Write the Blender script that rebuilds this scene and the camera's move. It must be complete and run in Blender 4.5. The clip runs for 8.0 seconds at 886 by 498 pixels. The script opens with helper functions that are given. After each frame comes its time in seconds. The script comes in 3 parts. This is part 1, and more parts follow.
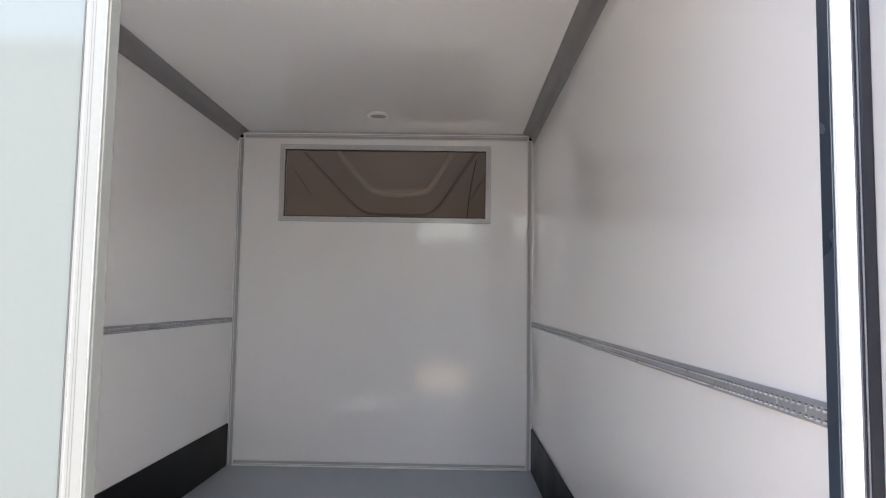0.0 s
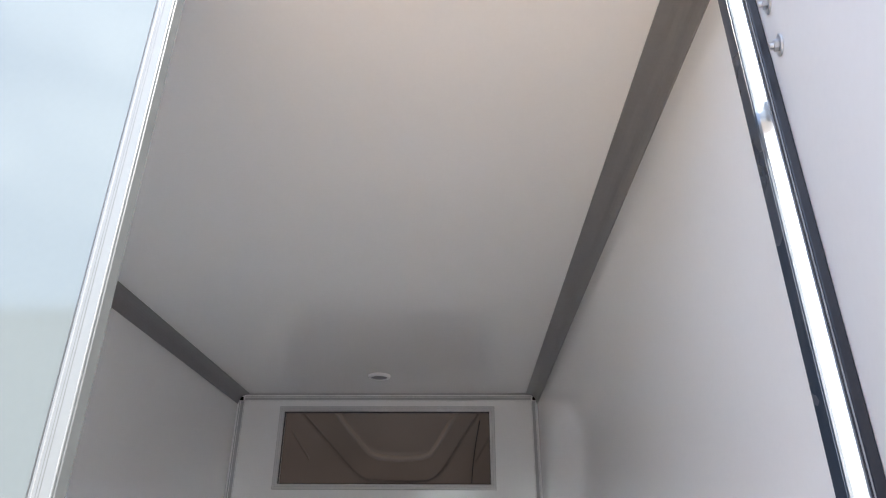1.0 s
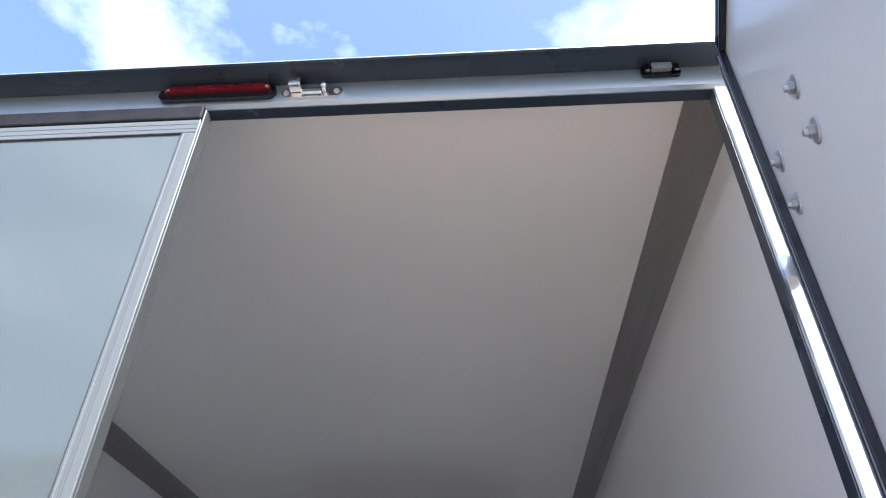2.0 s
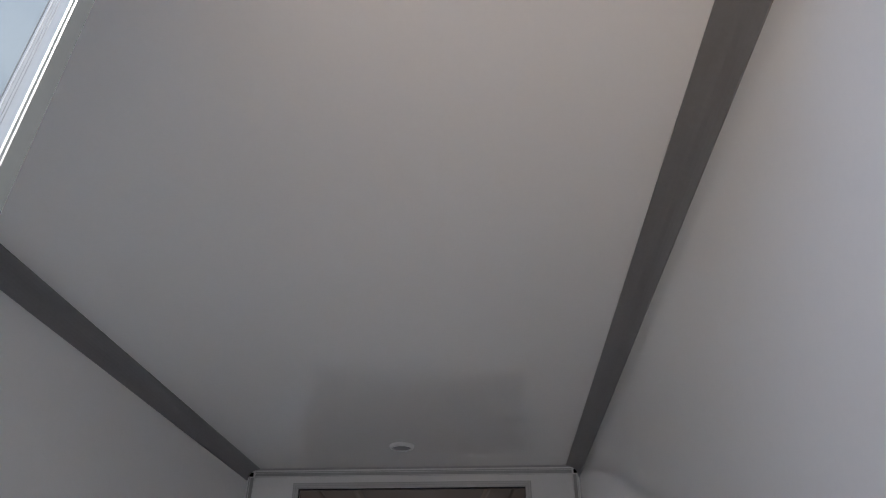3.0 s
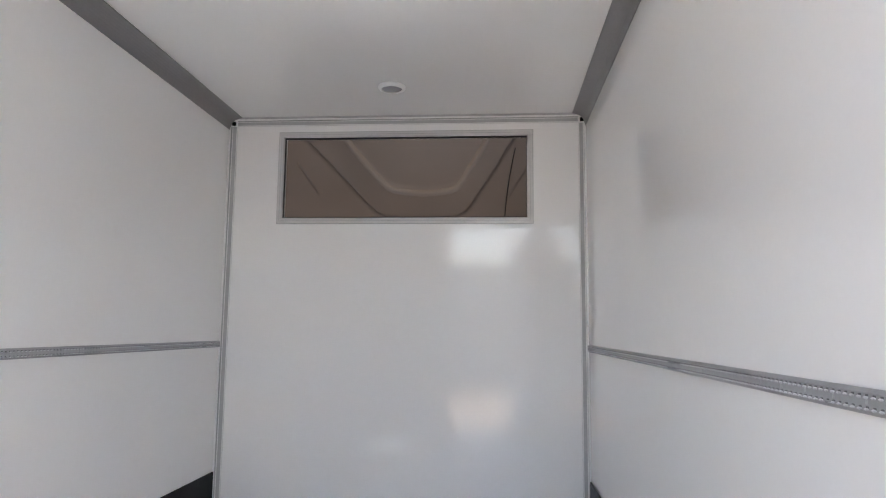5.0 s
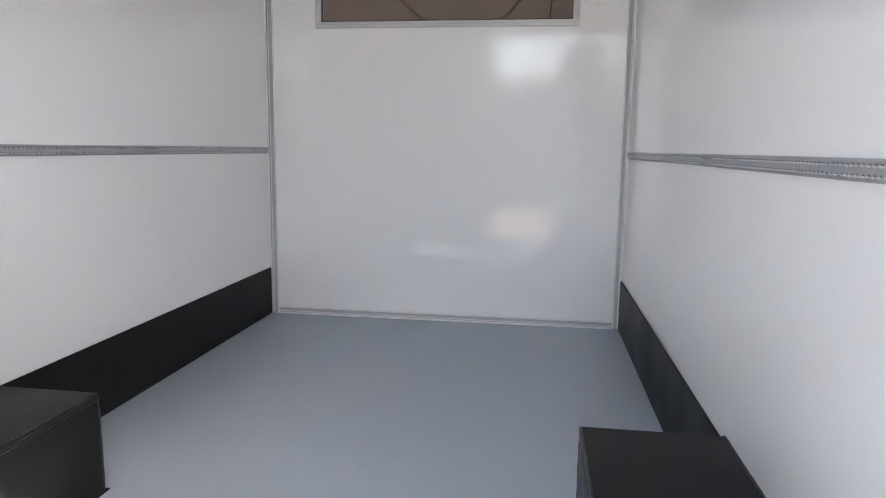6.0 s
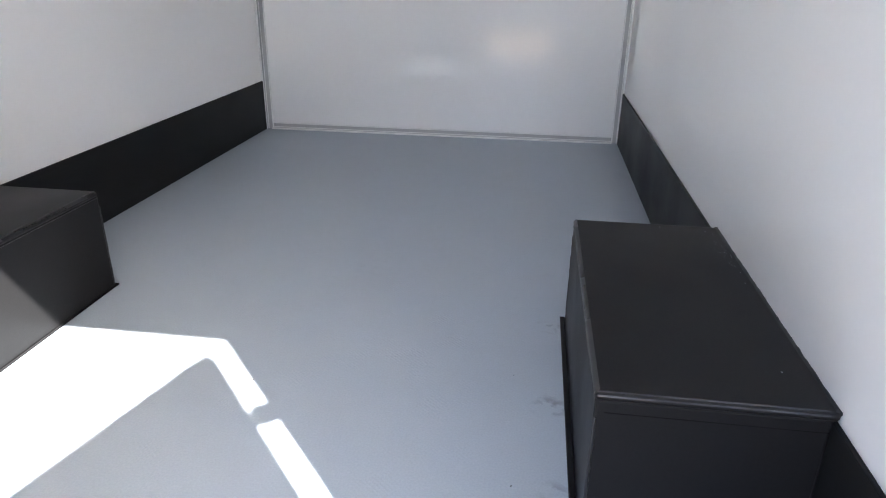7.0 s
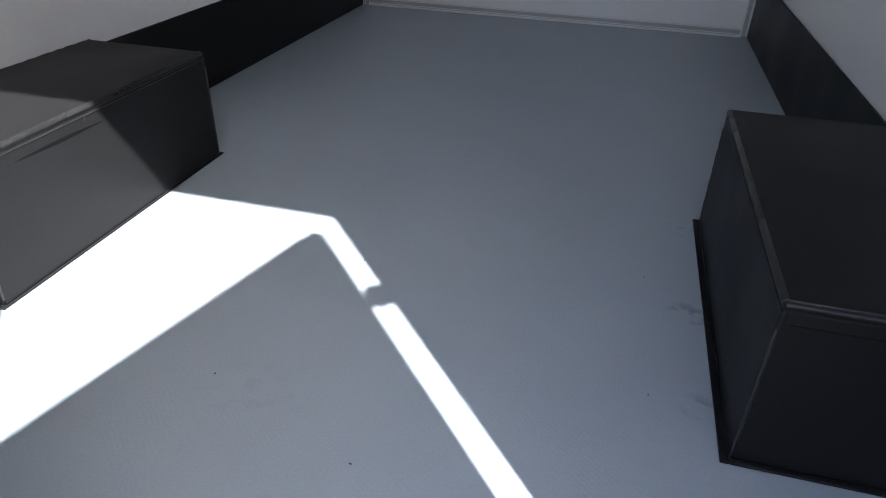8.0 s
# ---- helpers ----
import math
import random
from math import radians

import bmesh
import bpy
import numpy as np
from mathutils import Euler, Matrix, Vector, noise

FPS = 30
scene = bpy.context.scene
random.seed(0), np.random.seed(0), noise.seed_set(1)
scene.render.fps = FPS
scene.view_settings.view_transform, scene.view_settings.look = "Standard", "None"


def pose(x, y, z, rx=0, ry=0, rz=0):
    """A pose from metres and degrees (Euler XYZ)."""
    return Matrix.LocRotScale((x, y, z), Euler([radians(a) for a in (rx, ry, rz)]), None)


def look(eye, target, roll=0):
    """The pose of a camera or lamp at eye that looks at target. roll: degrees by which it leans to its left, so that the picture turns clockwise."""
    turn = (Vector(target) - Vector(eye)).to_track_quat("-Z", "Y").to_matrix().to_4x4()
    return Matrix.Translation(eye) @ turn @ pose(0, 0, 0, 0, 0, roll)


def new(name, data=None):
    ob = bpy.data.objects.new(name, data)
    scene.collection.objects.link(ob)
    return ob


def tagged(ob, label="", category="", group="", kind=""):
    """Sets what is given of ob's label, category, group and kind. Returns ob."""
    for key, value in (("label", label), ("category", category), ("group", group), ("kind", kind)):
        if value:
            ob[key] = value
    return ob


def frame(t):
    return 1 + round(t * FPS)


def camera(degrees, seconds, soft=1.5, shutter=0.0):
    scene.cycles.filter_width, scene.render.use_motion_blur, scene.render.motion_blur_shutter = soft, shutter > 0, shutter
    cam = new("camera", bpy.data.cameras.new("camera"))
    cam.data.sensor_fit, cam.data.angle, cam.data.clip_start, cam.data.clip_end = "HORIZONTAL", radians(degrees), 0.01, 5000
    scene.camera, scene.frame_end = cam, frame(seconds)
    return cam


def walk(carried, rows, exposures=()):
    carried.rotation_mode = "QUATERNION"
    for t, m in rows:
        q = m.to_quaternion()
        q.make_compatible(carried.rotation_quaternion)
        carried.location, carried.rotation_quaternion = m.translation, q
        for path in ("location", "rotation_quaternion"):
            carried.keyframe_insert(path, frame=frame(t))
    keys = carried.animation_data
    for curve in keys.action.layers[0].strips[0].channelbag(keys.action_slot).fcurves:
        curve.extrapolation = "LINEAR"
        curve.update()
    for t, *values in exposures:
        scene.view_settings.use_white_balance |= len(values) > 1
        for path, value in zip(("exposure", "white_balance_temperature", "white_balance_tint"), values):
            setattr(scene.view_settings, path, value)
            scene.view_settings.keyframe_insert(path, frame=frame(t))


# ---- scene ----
cam = camera(67.1, 8.0, soft=1.1)
PATH = [
    (0, (0.496, -1.024, 1.156), (0.464, 0.969, 1.308), 0.9),
    (0.5, (0.515, -1.014, 1.143), (0.458, 0.888, 1.758), 0.8),
    (1, (0.530, -1.013, 1.185), (0.475, 0.782, 2.064), 0.4),
    (1.3, (0.540, -1.032, 1.216), (0.476, 0.675, 2.258), 0.3),
    (1.5, (0.537, -1.053, 1.243), (0.478, 0.588, 2.385), 0.1),
    (1.7, (0.555, -1.044, 1.256), (0.462, 0.539, 2.473), 0.4),
    (2.8, (0.524, -0.72, 1.245), (0.386, 0.907, 2.4), 1.1),
    (3, (0.511, -0.648, 1.226), (0.387, 1.034, 2.301), 0.4),
    (3.5, (0.543, -0.328, 1.222), (0.422, 1.464, 2.103), 0.2),
    (4, (0.558, -0.14, 1.174), (0.432, 1.717, 1.907), 0.4),
    (4.5, (0.536, -0.118, 1.124), (0.392, 1.809, 1.64), 0.6),
    (5, (0.53, -0.124, 1.088), (0.376, 1.855, 1.329), 0.6),
    (5.2, (0.526, -0.128, 1.083), (0.367, 1.863, 1.188), 0.7),
    (6.3, (0.570, -0.229, 0.985), (0.277, 1.709, 0.587), 0.6),
    (6.5, (0.578, -0.233, 0.963), (0.293, 1.691, 0.495), 0.5),
    (7, (0.558, -0.210, 0.918), (0.316, 1.617, 0.142), 0.8),
    (7.5, (0.506, -0.167, 0.83), (0.18, 1.572, -0.102), 1.4),
    (8, (0.414, -0.129, 0.821), (0.003, 1.527, -0.223), 1.9),
]

EXPOSURES = [(0.0, 3.00, 6650, 11), (0.5, 2.45, 6400, 11), (1.0, 2.74, 6300, 10), (1.6, 2.24, 5900, 9), (2.8, 1.94, 6060, 10), (3.5, 2.79, 6480, 11), (4.0, 3.20, 6530, 10), (4.5, 3.58, 6500, 10), (5.2, 3.51, 6470, 10), (6.5, 3.66, 6310, 10), (7.0, 3.57, 6300, 10), (8.0, 2.36, 5960, 9)]
walk(cam, [(t, look(eye, target, roll)) for t, eye, target, roll in PATH], EXPOSURES)

# ---- light ----
# a white box passes its light on from wall to wall many times
scene.cycles.max_bounces, scene.cycles.diffuse_bounces = 16, 12
SUN = Vector((0.54, -0.619, 1.0)).normalized()
SUN_EL = math.asin(SUN.z)
SUN_AZ = math.atan2(SUN.x, SUN.y)
sun_data = bpy.data.lights.new("sun", "SUN")
sun_data.energy, sun_data.angle, sun_data.color = 4.6, radians(0.4), (1.0, 0.95, 0.87)
sun = new("sun", sun_data)
sun.matrix_world = look((3, -4, 8), (Vector((3, -4, 8)) - SUN))


def sky_world():
    w = bpy.data.worlds.new("sky")
    w.use_nodes = True
    nt = w.node_tree
    nt.nodes.clear()
    out = nt.nodes.new("ShaderNodeOutputWorld")
    bg = nt.nodes.new("ShaderNodeBackground")
    sky = nt.nodes.new("ShaderNodeTexSky")
    sky.sky_type, sky.sun_disc = "NISHITA", False
    sky.sun_elevation, sky.sun_rotation = SUN_EL, SUN_AZ
    sky.air_density, sky.dust_density, sky.ozone_density = 1.0, 3.2, 0.45
    # cumulus clouds over the sky
    co = nt.nodes.new("ShaderNodeTexCoord")
    mp = nt.nodes.new("ShaderNodeMapping")
    mp.inputs["Location"].default_value = CLOUD_SHIFT
    mp.inputs["Rotation"].default_value = (0, 0, radians(CLOUD_TURN))
    mp.inputs["Scale"].default_value = (1.0, 1.0, 1.9)
    noi = nt.nodes.new("ShaderNodeTexNoise")
    noi.inputs["Scale"].default_value, noi.inputs["Detail"].default_value = 2.6, 9.0
    noi.inputs["Roughness"].default_value = 0.56
    ramp = nt.nodes.new("ShaderNodeValToRGB")
    ramp.color_ramp.elements[0].position, ramp.color_ramp.elements[1].position = 0.50, 0.90
    mix = nt.nodes.new("ShaderNodeMixRGB")
    mix.inputs["Color2"].default_value = (8.4, 8.7, 9.2, 1)
    nt.links.new(co.outputs["Generated"], mp.inputs["Vector"])
    nt.links.new(mp.outputs["Vector"], noi.inputs["Vector"])
    nt.links.new(noi.outputs["Fac"], ramp.inputs["Fac"])
    nt.links.new(ramp.outputs["Color"], mix.inputs["Fac"])
    nt.links.new(sky.outputs["Color"], mix.inputs["Color1"])
    nt.links.new(mix.outputs["Color"], bg.inputs["Color"])
    bg.inputs["Strength"].default_value = SKY
    nt.links.new(bg.outputs["Background"], out.inputs["Surface"])
    scene.world = w


SKY = 0.11
CLOUD_SHIFT, CLOUD_TURN = (3.1, 1.7, 0.4), 45
sky_world()


# ---- materials ----
def material(name, base, rough=0.5, metal=0.0, var=0.06, grain=40.0, stain=1.5, bump=0.0, bump_scale=200.0,
             rough_var=0.05, coat=0.0, streak=None, spec=0.5):
    """Procedural surface: fine grain and broad stains in the colour, roughness variation, fine relief."""
    m = bpy.data.materials.new(name)
    m.use_nodes = True
    nt = m.node_tree
    p = nt.nodes["Principled BSDF"]
    p.inputs["Metallic"].default_value = metal
    p.inputs["Specular IOR Level"].default_value = spec
    p.inputs["Coat Weight"].default_value = coat
    p.inputs["Coat Roughness"].default_value = 0.08
    co = nt.nodes.new("ShaderNodeTexCoord")
    vec = co.outputs["Object"]
    if streak:
        mp = nt.nodes.new("ShaderNodeMapping")
        mp.inputs["Scale"].default_value = streak
        nt.links.new(vec, mp.inputs["Vector"])
        vec = mp.outputs["Vector"]

    def noise_node(scale, detail):
        n = nt.nodes.new("ShaderNodeTexNoise")
        n.inputs["Scale"].default_value, n.inputs["Detail"].default_value = scale, detail
        nt.links.new(vec, n.inputs["Vector"])
        return n

    fine, broad = noise_node(grain, 4.0), noise_node(stain, 5.0)
    add = nt.nodes.new("ShaderNodeMath")
    add.operation = "ADD"
    nt.links.new(fine.outputs["Fac"], add.inputs[0])
    nt.links.new(broad.outputs["Fac"], add.inputs[1])
    rng = nt.nodes.new("ShaderNodeMapRange")
    rng.inputs["From Min"].default_value, rng.inputs["From Max"].default_value = 0.6, 1.4
    rng.inputs["To Min"].default_value, rng.inputs["To Max"].default_value = 1 - var, 1 + var
    nt.links.new(add.outputs[0], rng.inputs["Value"])
    mul = nt.nodes.new("ShaderNodeVectorMath")
    mul.operation = "SCALE"
    mul.inputs[0].default_value = base
    nt.links.new(rng.outputs["Result"], mul.inputs["Scale"])
    nt.links.new(mul.outputs["Vector"], p.inputs["Base Color"])
    rr = nt.nodes.new("ShaderNodeMapRange")
    rr.inputs["From Min"].default_value, rr.inputs["From Max"].default_value = 0.3, 0.7
    rr.inputs["To Min"].default_value, rr.inputs["To Max"].default_value = max(0.02, rough - rough_var), rough + rough_var
    nt.links.new(broad.outputs["Fac"], rr.inputs["Value"])
    nt.links.new(rr.outputs["Result"], p.inputs["Roughness"])
    if bump:
        n = noise_node(bump_scale, 3.0)
        b = nt.nodes.new("ShaderNodeBump")
        b.inputs["Strength"].default_value, b.inputs["Distance"].default_value = 1.0, bump
        nt.links.new(n.outputs["Fac"], b.inputs["Height"])
        nt.links.new(b.outputs["Normal"], p.inputs["Normal"])
    return m


WHITE_PANEL = material("white_panel", (0.915, 0.907, 0.893), 0.04, var=0.012, grain=90, stain=0.9, bump=0.00001, bump_scale=5, rough_var=0.010, spec=1.0)
FRONT_PANEL = material("white_bulkhead_panel", (0.94, 0.935, 0.925), 0.07, var=0.012, grain=90, stain=0.9, bump=0.0002, bump_scale=3.2, rough_var=0.02, spec=0.5)
# outer colour of the closed door, dimmed in place of shade falling on it
DIMMED_DOOR = material("shade_dimmed_door", (0.100, 0.117, 0.123), 0.09, metal=0.25, spec=0.42, coat=0.25, var=0.02, grain=90, stain=1.2, bump=0.0001, bump_scale=12, rough_var=0.03)
WHITE_DOOR = material("white_door_panel", (0.77, 0.775, 0.785), 0.21, spec=0.35, var=0.015, grain=80, stain=1.2, bump=0.0001, bump_scale=14, rough_var=0.03)
COVE_GREY = material("grey_profile", (0.235, 0.23, 0.23), 0.36, var=0.06, grain=60, stain=2.0, rough_var=0.06)
# aluminium of the same door, dimmed for the same shade
DOOR_ALU = material("door_edge_aluminium", (0.128, 0.139, 0.146), 0.36, metal=0.25, var=0.05, grain=120, stain=3.0, rough_var=0.06)
TRIM_GREY = material("grey_trim_hollow", (0.49, 0.49, 0.49), 0.35, var=0.04, grain=60, stain=2.0, rough_var=0.06)
TRIM_WHITE = material("light_grey_trim", (0.90, 0.90, 0.89), 0.2, var=0.04, grain=60, stain=2.0, rough_var=0.06)
WINDOW_WHITE = material("window_frame_light_grey", (0.70, 0.695, 0.685), 0.24, var=0.03, grain=80, stain=3.0)
FRAME_PAINT = material("grey_blue_frame_metal", (0.43, 0.495, 0.56), 0.30, metal=0.7, var=0.05, grain=70, stain=2.5, rough_var=0.05)
POST_METAL = material("smooth_post_metal", (0.43, 0.48, 0.53), 0.12, metal=0.7, var=0.05, grain=70, stain=2.5, rough_var=0.03)
GASKET = material("glossy_gasket_rubber", (0.020, 0.022, 0.030), 0.24, var=0.15, grain=90, stain=6.0)
# dark colour stands in for shade and dark reflections on the metal frame
SHADE_BLUE = material("dark_blue_grey_shade", (0.028, 0.040, 0.060), 0.28, spec=0.4, var=0.06, grain=60, stain=3.0, rough_var=0.06)
ZINC = material("zinc_bolt_metal", (0.48, 0.51, 0.55), 0.36, metal=0.8, var=0.12, grain=200, stain=30.0)
WORN_LIT_FOLD = material("whitened_lit_fold", (0.019, 0.019, 0.020), 0.26, var=0.2, grain=120, stain=7.0, rough_var=0.08)
FOLD_HIGHLIGHT = material("fold_highlight", (0.035, 0.036, 0.042), 0.16, var=0.3, grain=140, stain=14.0, rough_var=0.08, spec=0.9)
CUT_EDGE = material("pale_cut_plastic_edge", (0.032, 0.032, 0.032), 0.4, var=0.3, grain=160, stain=12.0, rough_var=0.08)
DARK_MARK = material("dark_mark_plastic", (0.006, 0.0058, 0.006), 0.6, var=0.2, grain=160, stain=12.0, spec=0.05)
RUBBER = material("black_rubber", (0.018, 0.019, 0.022), 0.45, var=0.15, grain=90, stain=6.0, rough_var=0.1)
BRIGHT_EDGE = material("polished_edge_aluminium", (0.185, 0.195, 0.203), 0.3, metal=0.3, var=0.05)
GROOVE = material("shallow_groove_shade", (0.085, 0.09, 0.095), 0.4, metal=0.25, var=0.08)
# pale colour of the gasket's painted highlights and of scratched flecks
HIGHLIGHT_FLECK = material("pale_highlight_and_flecks", (0.30, 0.31, 0.34), 0.25, var=0.1, grain=80, stain=6.0)
EDGE_SHADE = material("grey_edge_shade", (0.045, 0.049, 0.051), 0.4, var=0.12, grain=60, stain=4.0)
RUBBER_GREY = material("worn_rubber", (0.013, 0.013, 0.017), 0.6, var=0.5, grain=45, stain=9.0, rough_var=0.1, spec=0.15)
BLACK_PLASTIC = material("black_plastic_sheet", (0.0140, 0.0138, 0.0146), 0.38, var=0.12, grain=160, stain=3.0, bump=0.00012, bump_scale=420, rough_var=0.07, spec=0.08)
GALV = material("galvanised_steel", (0.40, 0.41, 0.42), 0.42, metal=0.45, var=0.10, grain=90, stain=8.0, rough_var=0.08)
HOLE_SHADE = material("hole_shade_grey", (0.16, 0.163, 0.17), 0.5, metal=0.3, var=0.15, grain=90, stain=8.0)
TOOTH = material("bright_rail_teeth", (0.66, 0.67, 0.69), 0.3, metal=0.35, var=0.1, grain=120, stain=9.0)
RIVET = material("pale_rivet_zinc", (0.50, 0.51, 0.52), 0.35, metal=0.4, var=0.1, grain=120, stain=9.0)
CHROME = material("bright_steel", (0.72, 0.73, 0.75), 0.19, metal=1.0, var=0.05, grain=120, stain=9.0)
DARK_HOUSING = material("black_lamp_housing", (0.005, 0.005, 0.008), 0.12, var=0.1, grain=90, stain=5.0)
LAMP_WHITE = material("white_lamp_ring", (0.9, 0.9, 0.89), 0.3, var=0.02)
LAMP_GREY = material("frosted_lamp_lens", (0.25, 0.255, 0.28), 0.35, var=0.05)
RED_LENS = material("red_lens", (0.12, 0.002, 0.008), 0.10, var=0.3, bump=0.0004, bump_scale=260, grain=160, stain=40.0, coat=0.6)
CLEAR_LENS = material("clear_lamp_lens", (0.20, 0.20, 0.225), 0.10, var=0.3, grain=260, stain=60.0, coat=0.5)
CONCRETE = material("yard_paving", (0.192, 0.147, 0.108), 0.85, var=0.16, grain=8.0, stain=0.25, bump=0.002, bump_scale=60)
DARK_STEEL = material("dark_underframe_paint", (0.03, 0.03, 0.032), 0.5, var=0.1)
CABLE_BLACK = material("black_cable", (0.012, 0.012, 0.012), 0.4)
SEALANT = material("black_sealant", (0.014, 0.014, 0.016), 0.45, var=0.2, grain=200, stain=30)


def floor_material():
    """Blue-grey anti-slip sheet: small embossed cells, scuffs and dust."""
    m = material("antislip_floor", (0.34, 0.385, 0.434), 0.44, var=0.10, grain=220, stain=2.2, rough_var=0.08)
    nt = m.node_tree
    p = nt.nodes["Principled BSDF"]
    co = nt.nodes.new("ShaderNodeTexCoord")
    vor = nt.nodes.new("ShaderNodeTexVoronoi")
    vor.inputs["Scale"].default_value, vor.inputs["Randomness"].default_value = 150.0, 0.4
    mp = nt.nodes.new("ShaderNodeMapping")
    mp.inputs["Rotation"].default_value = (0, 0, radians(32))
    mp.inputs["Scale"].default_value = (1.0, 0.72, 0.05)
    nt.links.new(co.outputs["Object"], mp.inputs["Vector"])
    nt.links.new(mp.outputs["Vector"], vor.inputs["Vector"])
    wear = nt.nodes.new("ShaderNodeTexNoise")
    wear.inputs["Scale"].default_value, wear.inputs["Detail"].default_value = 7.0, 6.0
    nt.links.new(co.outputs["Object"], wear.inputs["Vector"])
    wr = nt.nodes.new("ShaderNodeMapRange")
    wr.inputs["From Min"].default_value, wr.inputs["From Max"].default_value = 0.50, 0.64
    wr.inputs["To Min"].default_value, wr.inputs["To Max"].default_value = 0.10, 1.7
    nt.links.new(wear.outputs["Fac"], wr.inputs["Value"])
    mm = nt.nodes.new("ShaderNodeMath")
    mm.operation = "MULTIPLY"
    nt.links.new(vor.outputs["Distance"], mm.inputs[0])
    nt.links.new(wr.outputs["Result"], mm.inputs[1])
    # scuff marks beside the wheel box
    old = p.inputs["Base Color"].links[0].from_socket
    blot = nt.nodes.new("ShaderNodeTexNoise")
    blot.inputs["Scale"].default_value, blot.inputs["Detail"].default_value = 26.0, 5.0
    nt.links.new(co.outputs["Object"], blot.inputs["Vector"])
    for spot, r, dark in (((0.642, 1.45, 0), 0.045, 0.85), ((0.640, 1.078, 0), 0.055, 0.8), ((0.645, 0.80, 0), 0.04, 0.7), ((-0.10, 0.62, 0), 0.12, 0.12), ((0.05, 1.75, 0), 0.1, 0.1)):
        dist = nt.nodes.new("ShaderNodeVectorMath")
        dist.operation = "DISTANCE"
        dist.inputs[1].default_value = spot
        nt.links.new(co.outputs["Object"], dist.inputs[0])
        fall = nt.nodes.new("ShaderNodeMapRange")
        fall.inputs["From Min"].default_value, fall.inputs["From Max"].default_value = r, 0.0
        nt.links.new(dist.outputs["Value"], fall.inputs["Value"])
        gate = nt.nodes.new("ShaderNodeMapRange")
        gate.inputs["From Min"].default_value, gate.inputs["From Max"].default_value = 0.50, 0.62
        gate.inputs["To Max"].default_value = dark
        nt.links.new(blot.outputs["Fac"], gate.inputs["Value"])
        amt = nt.nodes.new("ShaderNodeMath")
        amt.operation = "MULTIPLY"
        nt.links.new(fall.outputs["Result"], amt.inputs[0])
        nt.links.new(gate.outputs["Result"], amt.inputs[1])
        mixer = nt.nodes.new("ShaderNodeMixRGB")
        mixer.inputs["Color2"].default_value = (0.10, 0.105, 0.11, 1)
        nt.links.new(amt.outputs[0], mixer.inputs["Fac"])
        nt.links.new(old, mixer.inputs["Color1"])
        old = mixer.outputs["Color"]
    nt.links.new(old, p.inputs["Base Color"])
    b = nt.nodes.new("ShaderNodeBump")
    b.inputs["Strength"].default_value, b.inputs["Distance"].default_value = 0.8, 0.0008
    nt.links.new(mm.outputs[0], b.inputs["Height"])
    nt.links.new(b.outputs["Normal"], p.inputs["Normal"])
    return m


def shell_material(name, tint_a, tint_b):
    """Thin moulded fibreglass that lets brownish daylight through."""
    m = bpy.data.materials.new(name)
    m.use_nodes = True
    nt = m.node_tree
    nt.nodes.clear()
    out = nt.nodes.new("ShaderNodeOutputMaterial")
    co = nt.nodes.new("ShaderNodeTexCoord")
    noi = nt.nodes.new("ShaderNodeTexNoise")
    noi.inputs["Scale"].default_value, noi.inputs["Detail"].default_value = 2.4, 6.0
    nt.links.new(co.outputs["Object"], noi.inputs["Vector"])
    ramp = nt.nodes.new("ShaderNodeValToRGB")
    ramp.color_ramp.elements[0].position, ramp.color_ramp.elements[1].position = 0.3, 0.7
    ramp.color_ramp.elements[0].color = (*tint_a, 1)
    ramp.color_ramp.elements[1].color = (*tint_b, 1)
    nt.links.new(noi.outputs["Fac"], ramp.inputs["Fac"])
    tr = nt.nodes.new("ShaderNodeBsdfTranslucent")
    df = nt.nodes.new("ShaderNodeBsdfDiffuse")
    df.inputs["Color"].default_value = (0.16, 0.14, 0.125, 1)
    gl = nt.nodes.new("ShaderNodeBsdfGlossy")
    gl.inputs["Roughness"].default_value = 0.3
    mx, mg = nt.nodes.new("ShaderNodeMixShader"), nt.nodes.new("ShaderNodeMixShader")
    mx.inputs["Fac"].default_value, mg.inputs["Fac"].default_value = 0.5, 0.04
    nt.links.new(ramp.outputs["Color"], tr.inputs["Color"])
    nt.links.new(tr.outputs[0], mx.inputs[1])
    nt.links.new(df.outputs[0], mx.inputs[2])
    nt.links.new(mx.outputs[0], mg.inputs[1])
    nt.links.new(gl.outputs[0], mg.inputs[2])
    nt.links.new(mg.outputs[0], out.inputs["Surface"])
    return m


FLOOR_MAT = floor_material()
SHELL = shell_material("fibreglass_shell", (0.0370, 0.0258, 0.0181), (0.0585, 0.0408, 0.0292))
# darker and paler tints put the mouldings' shade and highlights into the colour
SHELL_DARK = shell_material("fibreglass_shade_tint", (0.0181, 0.0127, 0.0093), (0.0267, 0.0191, 0.0140))
SHELL_PALE = shell_material("fibreglass_highlight_tint", (0.0688, 0.0507, 0.0374), (0.0843, 0.0632, 0.0473))


# ---- mesh helpers ----
def part(name, bm, mat, parent=None, label="", smooth=False):
    """Links a bmesh as one mesh object, under a thing or a part."""
    me = bpy.data.meshes.new(name)
    bmesh.ops.recalc_face_normals(bm, faces=bm.faces)
    bm.to_mesh(me)
    bm.free()
    me.materials.append(mat)
    for poly in me.polygons:
        poly.use_smooth = smooth
    ob = new(name, me)
    if parent:
        ob.parent = parent
    if label:
        ob["label"] = label
    return ob


def thing(name, label, category, group="", kind=""):
    return tagged(new(name), label, category, group, kind)


